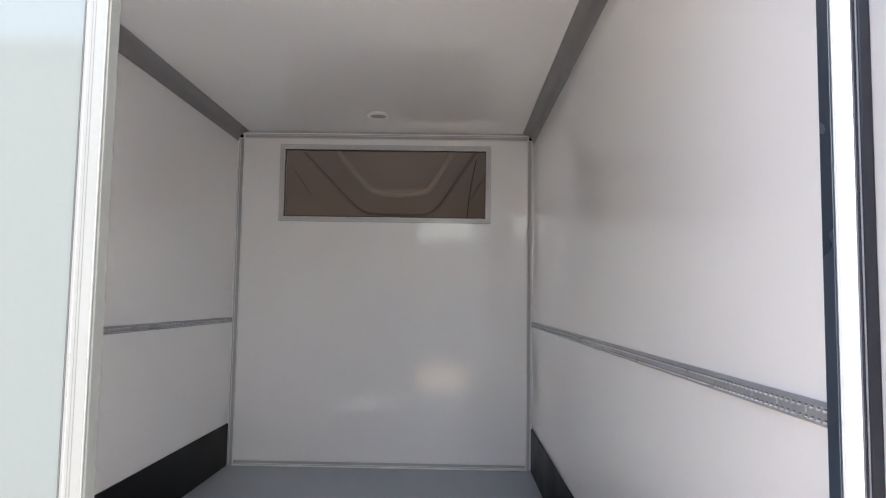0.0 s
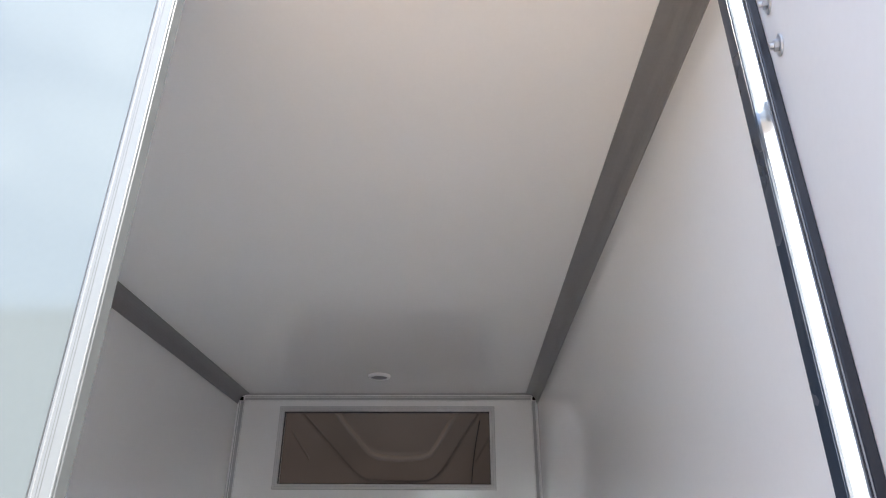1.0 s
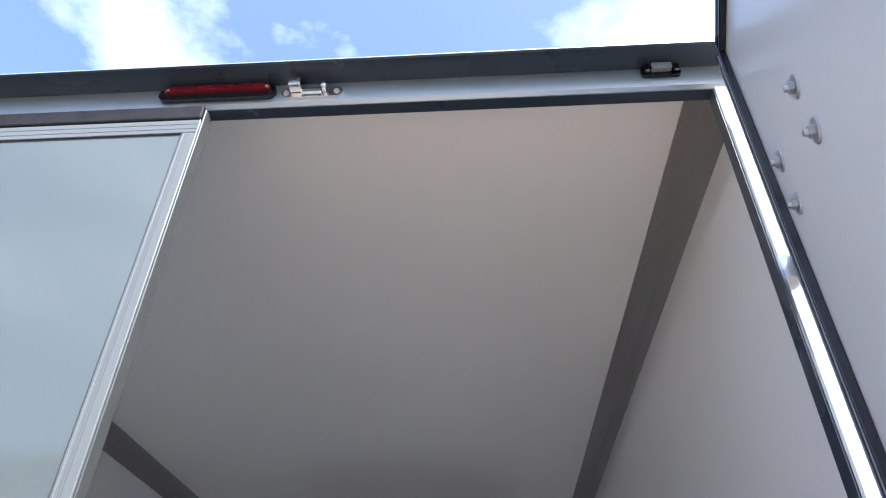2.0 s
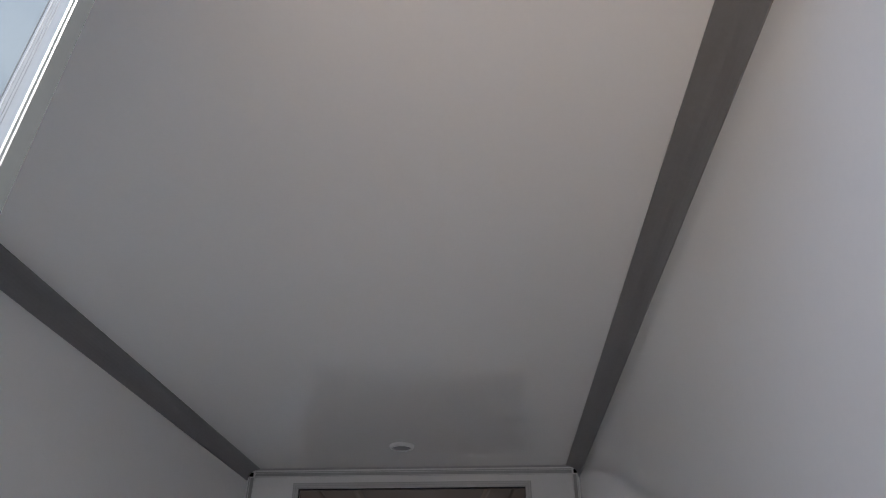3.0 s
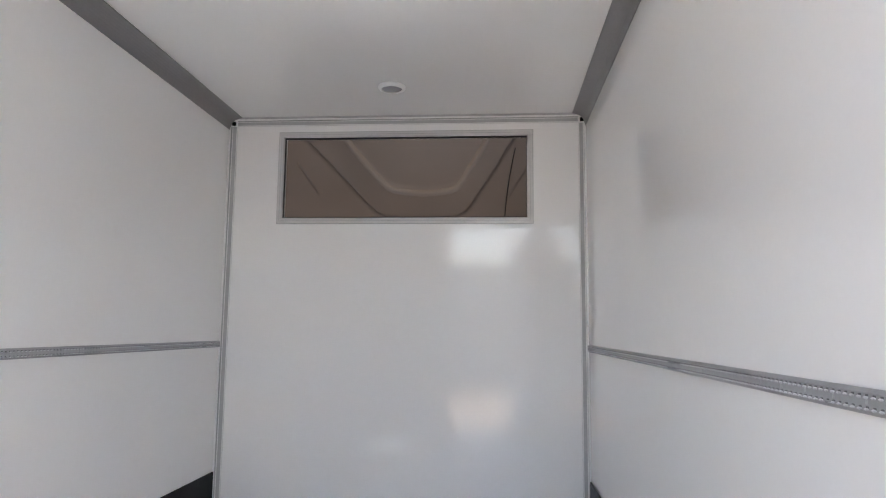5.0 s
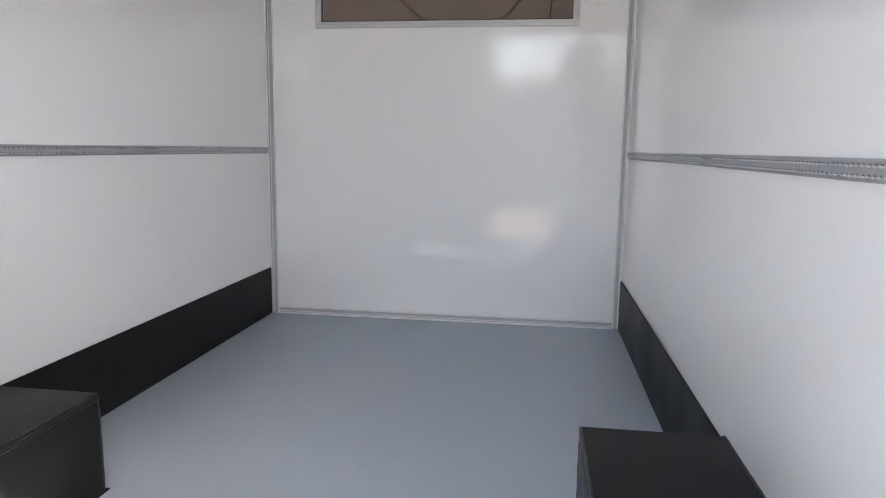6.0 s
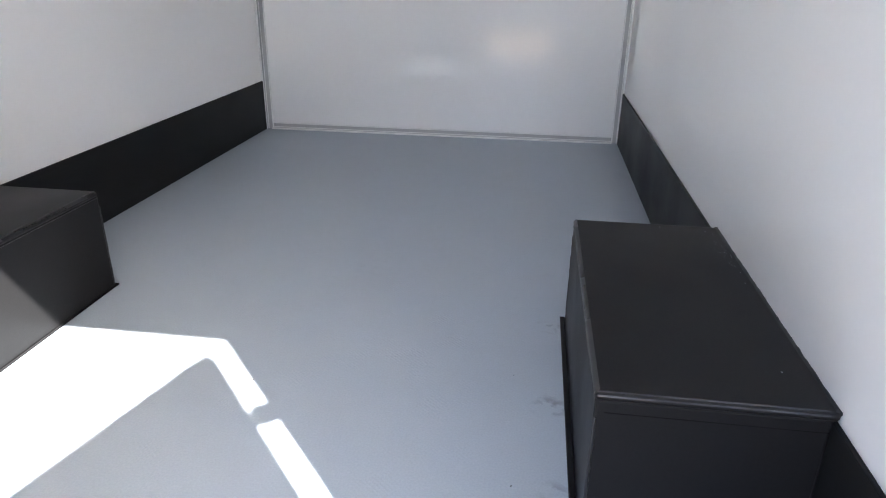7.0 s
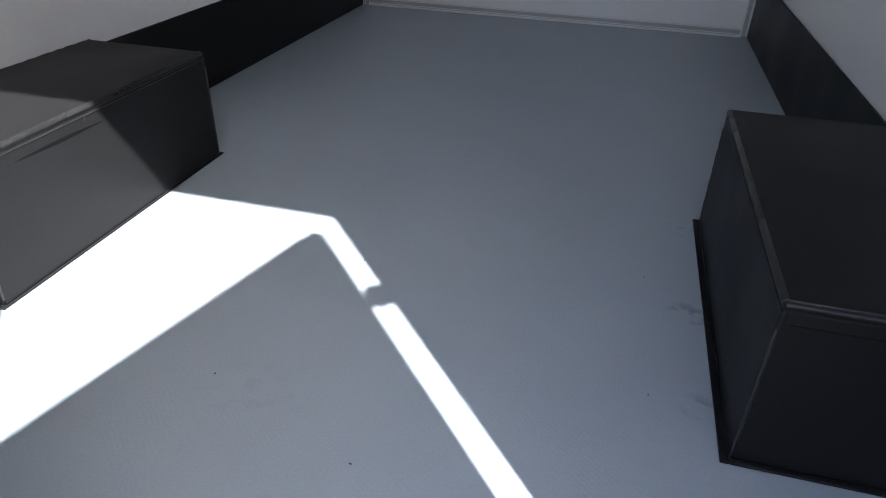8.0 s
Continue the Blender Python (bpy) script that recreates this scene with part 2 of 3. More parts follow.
def add_box(bm, x0, x1, y0, y1, z0, z1, bevel=0.0, seg=2):
    m = Matrix.LocRotScale(((x0 + x1) / 2, (y0 + y1) / 2, (z0 + z1) / 2), None, (x1 - x0, y1 - y0, z1 - z0))
    made = bmesh.ops.create_cube(bm, size=1.0, matrix=m)["verts"]
    if bevel:
        edges = list({e for v in made for e in v.link_edges})
        bmesh.ops.bevel(bm, geom=edges, offset=bevel, segments=seg, affect="EDGES", profile=0.5)


def box(x0, x1, y0, y1, z0, z1, bevel=0.0, seg=2):
    bm = bmesh.new()
    add_box(bm, min(x0, x1), max(x0, x1), min(y0, y1), max(y0, y1), min(z0, z1), max(z0, z1), bevel, seg)
    return bm


def boxes(rows, bevel=0.0):
    bm = bmesh.new()
    for x0, x1, y0, y1, z0, z1 in rows:
        add_box(bm, min(x0, x1), max(x0, x1), min(y0, y1), max(y0, y1), min(z0, z1), max(z0, z1), bevel)
    return bm


def prism(outline, place, length):
    """Extrudes a closed outline of (u, v); place(u, v, w) gives the point, w from 0 to length."""
    bm = bmesh.new()
    a = [bm.verts.new(place(u, v, 0.0)) for u, v in outline]
    b = [bm.verts.new(place(u, v, length)) for u, v in outline]
    n = len(outline)
    for i in range(n):
        bm.faces.new((a[i], a[(i + 1) % n], b[(i + 1) % n], b[i]))
    bm.faces.new(a)
    bm.faces.new(b)
    return bm


def add_disc(bm, centre, axis, r0, r1, depth, seg=32):
    turn = Vector((0, 0, 1)).rotation_difference(Vector(axis)).to_matrix().to_4x4()
    m = Matrix.Translation(Vector(centre) + Vector(axis).normalized() * depth / 2) @ turn
    return bmesh.ops.create_cone(bm, cap_ends=True, segments=seg, radius1=r0, radius2=r1, depth=depth, matrix=m)["verts"]


def tube(points, radius, seg=8, wobble=0.0, closed_ends=True):
    bm = bmesh.new()
    rings = []
    pts = [Vector(p) for p in points]
    for i, p in enumerate(pts):
        d = (pts[min(i + 1, len(pts) - 1)] - pts[max(i - 1, 0)]).normalized()
        side = d.cross(Vector((0.31, 0.77, 0.55))).normalized()
        up = d.cross(side)
        r = radius * (1 + wobble * random.uniform(-1, 1))
        rings.append([bm.verts.new(p + r * (math.cos(2 * math.pi * k / seg) * side + math.sin(2 * math.pi * k / seg) * up)) for k in range(seg)])
    for a, b in zip(rings, rings[1:]):
        for k in range(seg):
            bm.faces.new((a[k], a[(k + 1) % seg], b[(k + 1) % seg], b[k]))
    if closed_ends:
        bm.faces.new(rings[0])
        bm.faces.new(rings[-1])
    return bm


# ---- plan ----
HALF, LEN, TOP = 1.05, 3.675, 2.337      # inside half width, front wall, ceiling
REAR, REVEAL = -0.15, -0.121             # rear face of the frame, inner end of its lip
OPEN, HEAD = 0.994, 2.262                # half width and head of the opening
GROUND = -0.62
WALL = 0.045
RAIL_Z = 0.996
SKIRT = 0.287

# ---- ground and body ----
ground = part("ground", boxes([(-300, 300, -300, 300, GROUND - 0.2, GROUND)]), CONCRETE)
tagged(ground, "warm grey worn paved yard under the truck", "ground", kind="structure")

under = part("underframe", box(-0.95, 0.95, -0.12, 4.6, GROUND, -0.03, 0.02), DARK_STEEL)
tagged(under, "plain dark underframe carrying the box body", "underframe", kind="structure")

hall = thing("yard_building", "grey clad low shed standing across the yard", "building")
YARD_GREY = material("added_wall_paint", (0.30, 0.30, 0.30), 0.6, var=0.05, grain=3.0, stain=0.2)
HALL_GREY = material("hall_cladding", (0.30, 0.33, 0.35), 0.5, var=0.08, grain=3.0, stain=0.2, streak=(1.0, 1.0, 0.15))
part("wall", box(-18, -0.76, -10, -5.7, GROUND, 3.5), HALL_GREY, hall)
part("roof_edge", box(-18.04, -0.72, -10.04, -5.66, 3.5, 3.65, 0.02), DARK_STEEL, hall)

# unseen wall added to block low sky from the bulkhead's reflections
yard = part("added_wall", box(-2.9, 60, -14.3, -14.0, GROUND, 3.2), YARD_GREY)
tagged(yard, "long plain grey wall, added out of view to block low sky", "wall", kind="structure")

floor = part("floor", boxes([(-HALF, HALF, REAR, LEN, -0.028, 0.0)]), FLOOR_MAT)
tagged(floor, "blue-grey embossed anti-slip load floor with scuffs", "floor", kind="structure")

for side, name in ((-1, "wall_left"), (1, "wall_right")):
    w = part(name, box(side * HALF, side * (HALF + WALL), REVEAL + 0.001, LEN + WALL, -0.028, 2.40), WHITE_PANEL)
    tagged(w, "glossy white sandwich panel side wall of the load box", "wall", kind="structure")

WX, WZ0, WZ1 = 0.716, 1.733, 2.215       # clear opening of the front window
front = part("wall_front", boxes([
    (-HALF, -WX, LEN, LEN + WALL, -0.028, 2.40), (WX, HALF, LEN, LEN + WALL, -0.028, 2.40),
    (-WX, WX, LEN, LEN + WALL, -0.028, WZ0), (-WX, WX, LEN, LEN + WALL, WZ1, 2.40)]), FRONT_PANEL)
tagged(front, "glossy white front bulkhead panel with a wide window opening", "wall", kind="structure")

ceiling = part("ceiling", boxes([(-HALF, HALF, REVEAL + 0.001, LEN, TOP, 2.395)]), WHITE_PANEL)
tagged(ceiling, "glossy white smooth ceiling panel of the load box", "ceiling", kind="structure")

roof = part("roof", boxes([(-HALF - WALL, HALF + WALL, -0.09, LEN + WALL, 2.401, 2.44)], 0.008), WHITE_DOOR)
tagged(roof, "white flat roof skin over the load box", "roof", kind="structure")


# ---- corner profiles ----
def cove(side):
    """Grey hollow-faced profile between side wall and ceiling."""
    a, b = 0.076, 0.074
    pts = [(0.0, 0.0), (a, 0.0), (a, -0.004)]
    for k in range(1, 8):
        t = k / 8
        sag = 0.021 * math.sin(math.pi * t)
        pts.append((a * (1 - t) - sag * 0.7 + 0.004 * t, -0.004 - (b - 0.004) * t + sag * 0.7))
    pts += [(0.004, -b), (0.0, -b)]
    bm = prism(pts, lambda u, v, w: (side * (HALF - u), REVEAL + 0.002 + w, TOP + v), LEN - 0.037 - REVEAL)
    ob = part("cove_trim", bm, COVE_GREY)
    tagged(ob, "dark grey concave cove profile between wall and ceiling", "trim", kind="structure")


cove(-1)
cove(1)


def corner_profile(name, label, place, length):
    """Angle profile, grey in its hollow, with pale ribs along its edges."""
    tr = thing(name, label, "trim", kind="structure")
    body = [(0, 0), (0.030, 0), (0.030, 0.005), (0.010, 0.006), (0.006, 0.010), (0.005, 0.030), (0, 0.030)]
    part("profile", prism(body, place, length), TRIM_GREY, tr)
    for rib in ([(0.030, 0), (0.035, 0), (0.035, 0.007), (0.032, 0.009), (0.030, 0.007)], [(0, 0.030), (0.007, 0.030), (0.009, 0.032), (0.007, 0.035), (0, 0.035)],
                [(0.0075, 0.0085), (0.0105, 0.0065), (0.0125, 0.0105), (0.0105, 0.0125)]):
        part("rib", prism(rib, place, length), TRIM_WHITE, tr, "pale raised rib")


for side in (-1, 1):
    corner_profile("corner_trim", "light grey ribbed angle profile in the upright corner of the bulkhead",
                   lambda u, v, w, s=side: (s * (HALF - 1.12 * u), LEN - v, w), TOP - 0.050)
corner_profile("ceiling_trim", "light grey ribbed angle profile between bulkhead and ceiling",
               lambda u, v, w: (-HALF + 0.041 + w, LEN - v, TOP - 0.012 - u), 2 * HALF - 0.082)
cap = part("ceiling_trim_backing", box(-HALF + 0.041, HALF - 0.041, LEN - 0.034, LEN, TOP - 0.0115, TOP), TRIM_GREY)
tagged(cap, "grey backing strip between ceiling and angle profile", "trim", kind="structure")
corner_profile("floor_trim", "light grey ribbed angle profile between bulkhead and floor",
               lambda u, v, w: (-HALF + 0.041 + w, LEN - v, u + 0.0005), 2 * HALF - 0.082)
for side in (-1, 1):
    ob = part("corner_cap", box(side * (HALF - 0.030), side * (HALF - 0.006), LEN - 0.020, LEN - 0.004, TOP - 0.044, TOP - 0.020, 0.004), DARK_HOUSING)
    tagged(ob, "small dark gap piece where the corner profiles meet", "trim", kind="structure")

# ---- kick strips ----
for side in (-1, 1):
    ob = part("kick_strip", box(side * (HALF - 0.009), side * HALF, REVEAL + 0.004, LEN - 0.037, 0.0008, SKIRT, 0.0025), BLACK_PLASTIC)
    tagged(ob, "tall black plastic kick strip along the foot of the wall", "kick strip", kind="structure")


# ---- lashing rails ----
def lashing_rail(side):
    rail = thing("lashing_rail", "galvanised perforated lashing rail running along the white wall", "lashing rail", "lashing rails")
    y0, y1 = REVEAL + 0.01, LEN - 0.037
    h, d = 0.0182, 0.011
    pts = [(0, -h), (0.004, -h), (d, -h + 0.006), (d, -0.0118), (0.0090, -0.0108), (0.0090, 0.0108), (d, 0.0118), (d, h - 0.006), (0.004, h), (0, h)]
    part("rail_profile", prism(pts, lambda u, v, w: (side * (HALF - u), y0 + w, RAIL_Z + v), y1 - y0), GALV, rail)
    teeth, holes, ys = bmesh.new(), bmesh.new(), []
    n = int((y1 - y0) / 0.0184)
    for k in range(n):
        y = y0 + 0.0092 + 0.0184 * k
        for v in (-0.0082, 0.0082):
            # dark chips on the face put the shade of punched holes into colour
            add_box(holes, *sorted((side * (HALF - 0.0080), side * (HALF - 0.0098))), y - 0.0036, y + 0.0036, RAIL_Z + v - 0.0004, RAIL_Z + v + 0.0024, 0.0008, 1)
            add_box(teeth, *sorted((side * (HALF - 0.0080), side * (HALF - 0.0132))), y - 0.0044, y + 0.0044, RAIL_Z + v - 0.0040, RAIL_Z + v - 0.0002, 0.0018, 1)
        if k % 5 == 2:
            ys.append(y)
    tagged(part("teeth", teeth, TOOTH, rail, "two rows of small bright teeth"), kind="stuff")
    tagged(part("holes", holes, HOLE_SHADE, rail, "dark chips for the shade in punched holes above the teeth"), kind="stuff")
    x = side * (HALF - 0.0096)
    first = part("rivet", box(-0.0012, 0.0012, -0.0022, 0.0022, -0.0040, 0.0040, 0.0010, 1), RIVET, rail)
    for k, y in enumerate(ys):
        ob = first if k == 0 else new("rivet", first.data)
        ob.parent, ob.location = rail, (x, y, RAIL_Z)
    return rail


lashing_rail(-1)
lashing_rail(1)


# ---- wheel boxes ----
def wheel_box(side):
    wb = thing("wheel_box", "black plastic wheel arch box with folded edges on the floor", "wheel box", "wheel boxes")
    x0, x1 = side * 0.684, side * (HALF - 0.0095)
    y0, y1, z1 = 0.694, 1.490, 0.308
    part("body", box(x0, x1, y0, y1, 0.0008, z1 - 0.012, 0.006, 2), BLACK_PLASTIC, wb)
    cap = box(side * 0.6828, side * (HALF - 0.0008), y0 - 0.0012, y1 + 0.0012, z1 - 0.0186, z1, 0.009, 4)
    part("cover", cap, BLACK_PLASTIC, wb, "black cover sheet with rounded folded edges", smooth=False)
    r = 0.009
    arc = [(rr * math.cos(radians(a)), rr * math.sin(radians(a))) for rr, seq in ((r + 0.0012, range(8, 83, 12)), (r - 0.001, range(80, 7, -12))) for a in seq]
    # paler colour holds slight whitening and the light the bend catches
    part("fold_edge", prism(arc, lambda u, v, w: (side * (0.6828 + r - u), y0 + 0.006 + w, z1 - r + v), y1 - y0 - 0.012), WORN_LIT_FOLD, wb, "bend along the cover's edge, paler for whitening and caught light")
    # two thin paler strips paint the double highlight along the near fold
    for a0, a1 in ((12, 30), (56, 76)):
        thin = [(rr * math.cos(radians(a)), rr * math.sin(radians(a))) for rr, seq in ((r + 0.0006, (a0, (a0 + a1) / 2, a1)), (r - 0.001, (a1, a0))) for a in seq]
        part("fold_line", prism(thin, lambda u, v, w: (side * (0.687 + w), y0 - 0.0012 + r - u, z1 - r + v), HALF - 0.0095 - 0.695), FOLD_HIGHLIGHT, wb, "thin shiny strip painted as the fold's highlight")
    part("cut_edge", box(side * 0.6824, side * 0.6836, y0, y1, z1 - 0.0206, z1 - 0.0188, 0.0006, 1), CUT_EDGE, wb, "pale cut edge of the cover sheet")
    fl = bmesh.new()
    add_box(fl, *sorted((side * (0.670 if side > 0 else 0.678), side * 0.6838)), y0 - 0.012, y1 + 0.014, 0.001, 0.006, 0.0015, 1)
    add_box(fl, *sorted((side * 0.6842, side * (HALF - 0.010))), y0 - 0.012, y0 - 0.0002, 0.001, 0.006, 0.0015, 1)
    add_box(fl, *sorted((side * 0.6842, side * (HALF - 0.010))), y1 + 0.0002, y1 + 0.014, 0.001, 0.006, 0.0015, 1)
    part("flange", fl, BLACK_PLASTIC, wb, "thin black flange along the floor")
    for y in (y0 + 0.001, y1 - 0.001):
        pts = [(side * 0.6862 + random.uniform(-1, 1) * 0.0004, y, 0.01 + 0.25 * k / 24) for k in range(25)]
        part("weld_seam", tube(pts, 0.0030, 6, 0.2), SEALANT, wb, "uneven black weld seam", smooth=True)
    pts = [(side * (HALF - 0.0052), y0 + 0.004 + (y1 - y0 - 0.008) * k / 60, z1 - 0.0040) for k in range(61)]
    part("sealant_bead", tube(pts, 0.0056, 8, 0.14), SEALANT, wb, "uneven black sealant bead", smooth=True)
    # no recess here: a dark strip carries the crease's shade
    part("crease", box(side * 0.700, side * (HALF - 0.014), y0 - 0.0004, y0 + 0.002, z1 - 0.038, z1 - 0.0365), DARK_MARK, wb, "fine dark strip for the shade of a crease across the end face")
    return wb


def scuff_flecks(wb, spots, mat, label):
    """Tiny scratched flecks on a wheel box, each a thin flat chip: place, length, width, turn."""
    bm = bmesh.new()
    for place, long, wide, turn in spots:
        bmesh.ops.create_cube(bm, size=1.0, matrix=Matrix.LocRotScale(place, Euler((0, 0, turn)), (wide, long, 0.0006)))
    tagged(part("scuffs", bm, mat, wb, label), kind="stuff")


left_box = wheel_box(-1)
right_box = wheel_box(1)
# a long thin dark streak on the inner face of one box, thickest in its middle
dark_streak = [(0.814 + 0.256 * k / 16, 0.263 - 0.004 * k / 16 + 0.0045 * math.sin(math.pi * k / 16)) for k in range(17)]
dark_streak += [(0.814 + 0.256 * k / 16, 0.263 - 0.004 * k / 16 - 0.0035 * math.sin(math.pi * k / 16)) for k in range(15, 0, -1)]
part("dark_streak", prism(dark_streak, lambda u, v, w: (-0.6842 + w, u, v), 0.0007), DARK_MARK, left_box, "long dark streak on the plastic")
part("burr", tube([(-0.6822 + 0.0006 * k, 1.016 - 0.0005 * k * k, 0.2885 - 0.0025 * k) for k in range(5)], 0.00035, 5), CUT_EDGE, left_box, "small pale burr under the fold", smooth=True)
chips = [((min(1.043, random.gauss(1.026, 0.009)), random.gauss(1.33, 0.06), 0.3081), random.uniform(0.001, 0.004), random.uniform(0.0006, 0.0014), random.uniform(-0.6, 0.6)) for _ in range(34)]
chips += [((0.993, 0.799, 0.3081), 0.004, 0.0022, 0.3), ((0.90, 1.464, 0.3081), 0.003, 0.001, 1.2), ((1.01, 1.45, 0.3081), 0.004, 0.001, 1.4)]
scuff_flecks(right_box, chips, HIGHLIGHT_FLECK, "pale scratched flecks near the wall")

# ---- front window ----
window = thing("window_1", "wide low framed opening in the bulkhead towards the roof fairing", "window", kind="structure")
fo = 0.034
for name, r in (("frame_top", (-WX - fo, WX + fo, WZ1, WZ1 + fo)), ("frame_bottom", (-WX - fo, WX + fo, WZ0 - fo, WZ0)),
                ("frame_side", (-WX - fo, -WX, WZ0, WZ1)), ("frame_side", (WX, WX + fo, WZ0, WZ1))):
    bm = box(r[0], r[1], LEN - 0.010, LEN - 0.0005, r[2], r[3], 0.003)
    part(name, bm, WINDOW_WHITE, window)
inner = boxes([(-WX, WX, LEN - 0.003, LEN + 0.02, WZ1 - 0.006, WZ1 - 0.0005), (-WX, WX, LEN - 0.003, LEN + 0.02, WZ0 + 0.0005, WZ0 + 0.005),
               (-WX + 0.0005, -WX + 0.003, LEN - 0.003, LEN + 0.02, WZ0 + 0.005, WZ1 - 0.006), (WX - 0.003, WX - 0.0005, LEN - 0.003, LEN + 0.02, WZ0 + 0.005, WZ1 - 0.006)])
part("window_gasket", inner, RUBBER, window, "thin black rubber edging")
bead = boxes([(-WX - 0.014, WX + 0.014, LEN - 0.016, LEN - 0.0102, WZ1 + 0.004, WZ1 + 0.016), (-WX - 0.014, WX + 0.014, LEN - 0.016, LEN - 0.0102, WZ0 - 0.016, WZ0 - 0.004),
              (-WX - 0.016, -WX - 0.004, LEN - 0.016, LEN - 0.0102, WZ0 - 0.004, WZ1 + 0.004), (WX + 0.004, WX + 0.016, LEN - 0.016, LEN - 0.0102, WZ0 - 0.004, WZ1 + 0.004)], 0.002)
# grey strips draw thin shadow gaps round the frame in colour
gap_rows = []
for d0, d1, y0, y1 in ((fo, fo + 0.0022, 0.004, 0.0006), (0.0175, 0.0192, 0.0112, 0.0102)):
    ya, yb = LEN - y0, LEN - y1
    gap_rows += [(-WX - d1, WX + d1, ya, yb, WZ1 + d0, WZ1 + d1), (-WX - d1, WX + d1, ya, yb, WZ0 - d1, WZ0 - d0),
             (-WX - d1, -WX - d0, ya, yb, WZ0 - d0, WZ1 + d0), (WX + d0, WX + d1, ya, yb, WZ0 - d0, WZ1 + d0)]
part("frame_gap_lines", boxes(gap_rows), TRIM_GREY, window, "fine grey lines for shadow gaps round the frame")
part("glazing_bead", bead, WINDOW_WHITE, window)


# ---- roof fairing behind the window ----
def smooth_step(a, b, v):
    t = min(1.0, max(0.0, (v - a) / (b - a)))
    return t * t * (3 - 2 * t)


def soft_plus(v, w=0.03):
    return w * math.log1p(math.exp(v / w)) if v < 1 else v


def outer_u(x):
    return 1.804 + 1.04 * soft_plus(-0.200 - x) + 1.42 * soft_plus(x - 0.335)


def inner_u(x):
    return 1.946 + 0.5 * (x - 0.08) ** 2 + 0.76 * soft_plus(-0.130 - x, 0.014) + 1.15 * soft_plus(x - 0.295, 0.014)


def fairing_y(x, z):
    """The leaning inner face with shallow steps at its U-shaped mouldings."""
    y = LEN + WALL + 0.03 + (2.42 - z) * 0.55
    y -= 0.012 * smooth_step(-0.04, 0.02, z - outer_u(x))
    y += 0.018 * smooth_step(-0.03, 0.05, z - inner_u(x))
    return y


def off_curve(curve, x, z):
    """Distance of a point of the shell from a moulding's centre line."""
    slope = (curve(x + 0.004) - curve(x - 0.004)) / 0.008
    return (z - curve(x)) / math.hypot(1.0, slope)


def side_line(x):
    return 1.93 + 1.5 * (abs(x - 0.02) - 0.60)


# name, centre line, half width, height of the bead, sideways reach
MOULDINGS = (("inner_moulding", inner_u, 0.019, 0.010, (-0.48, 0.51)), ("outer_moulding", outer_u, 0.0085, 0.005, (-0.66, 0.69)),
             ("side_moulding", side_line, 0.008, 0.004, (-0.70, -0.60)), ("side_moulding", side_line, 0.008, 0.004, (0.62, 0.72)))


def fairing():
    fa = thing("roof_fairing", "brownish moulded fibreglass roof fairing behind the window", "roof fairing")
    nx, nz = 480, 260
    xs = [-1.0 + 2.0 * i / nx for i in range(nx + 1)]
    zs = [1.50 + 0.90 * j / nz for j in range(nz + 1)]

    def owner(x, z):
        for k, (_, curve, half, _, (a, b)) in enumerate(MOULDINGS):
            if a < x < b and abs(off_curve(curve, x, z)) < half:
                return k
        return -1

    def point(x, z):
        y = fairing_y(x, z)
        for _, curve, half, high, (a, b) in MOULDINGS:
            if a - 0.01 < x < b + 0.01:
                y -= high * max(0.0, 1 - (off_curve(curve, x, z) / half) ** 2)
        return (x, y, z)

    cells = {}
    for j in range(nz):
        for i in range(nx):
            cells.setdefault(owner((xs[i] + xs[i + 1]) / 2, (zs[j] + zs[j + 1]) / 2), []).append((i, j))
    # bead tinted lighter, creases tinted darker, as light and shade on the relief
    looks = {-1: ("shell", SHELL, ""), 0: ("inner_moulding", SHELL_PALE, "U-shaped bead tinted paler for its highlight"), 1: ("outer_moulding", SHELL_DARK, "U-shaped crease tinted darker for its shade"),
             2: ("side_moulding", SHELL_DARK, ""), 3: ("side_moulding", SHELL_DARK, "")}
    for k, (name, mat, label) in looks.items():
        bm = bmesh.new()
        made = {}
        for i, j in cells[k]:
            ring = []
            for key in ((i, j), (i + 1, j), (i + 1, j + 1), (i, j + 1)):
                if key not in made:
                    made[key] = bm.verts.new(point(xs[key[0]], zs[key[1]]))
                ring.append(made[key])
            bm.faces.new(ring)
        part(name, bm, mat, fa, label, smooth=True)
    for s in (-1, 1):
        bm = bmesh.new()
        vs = [(s * 1.0, LEN + WALL + 0.001, 1.50), (s * 1.0, fairing_y(1.0, 1.5), 1.50), (s * 1.0, fairing_y(1.0, 2.4), 2.40), (s * 1.0, LEN + WALL + 0.001, 2.40)]
        a = [bm.verts.new(v) for v in vs]
        b = [bm.verts.new((v[0] + s * 0.006, v[1], v[2])) for v in vs]
        bm.faces.new(a)
        bm.faces.new(b)
        for k in range(4):
            bm.faces.new((a[k], a[(k + 1) % 4], b[(k + 1) % 4], b[k]))
        part("side_panel", bm, SHELL, fa)
    part("top_flange", box(-1.0, 1.0, LEN + WALL + 0.001, fairing_y(0.9, 2.4) + 0.02, 2.40, 2.406), SHELL, fa)


fairing()
cab = part("cab_roof", box(-1.0, 1.0, LEN + WALL + 0.001, 4.62, GROUND, 1.498, 0.03), WHITE_DOOR)
tagged(cab, "plain white cab body in front of the load box", "cab", kind="structure")
wire = []
for k in range(25):
    t = k / 24
    wire.append((0.655 - 0.072 * t - 0.085 * t * (1 - t), 3.868 + 0.02 * t, 2.195 - 0.694 * t))
cable = part("cable", tube(wire, 0.0036, 8), CABLE_BLACK, smooth=True)
tagged(cable, "thin black cable hanging from the fairing behind the window", "cable")


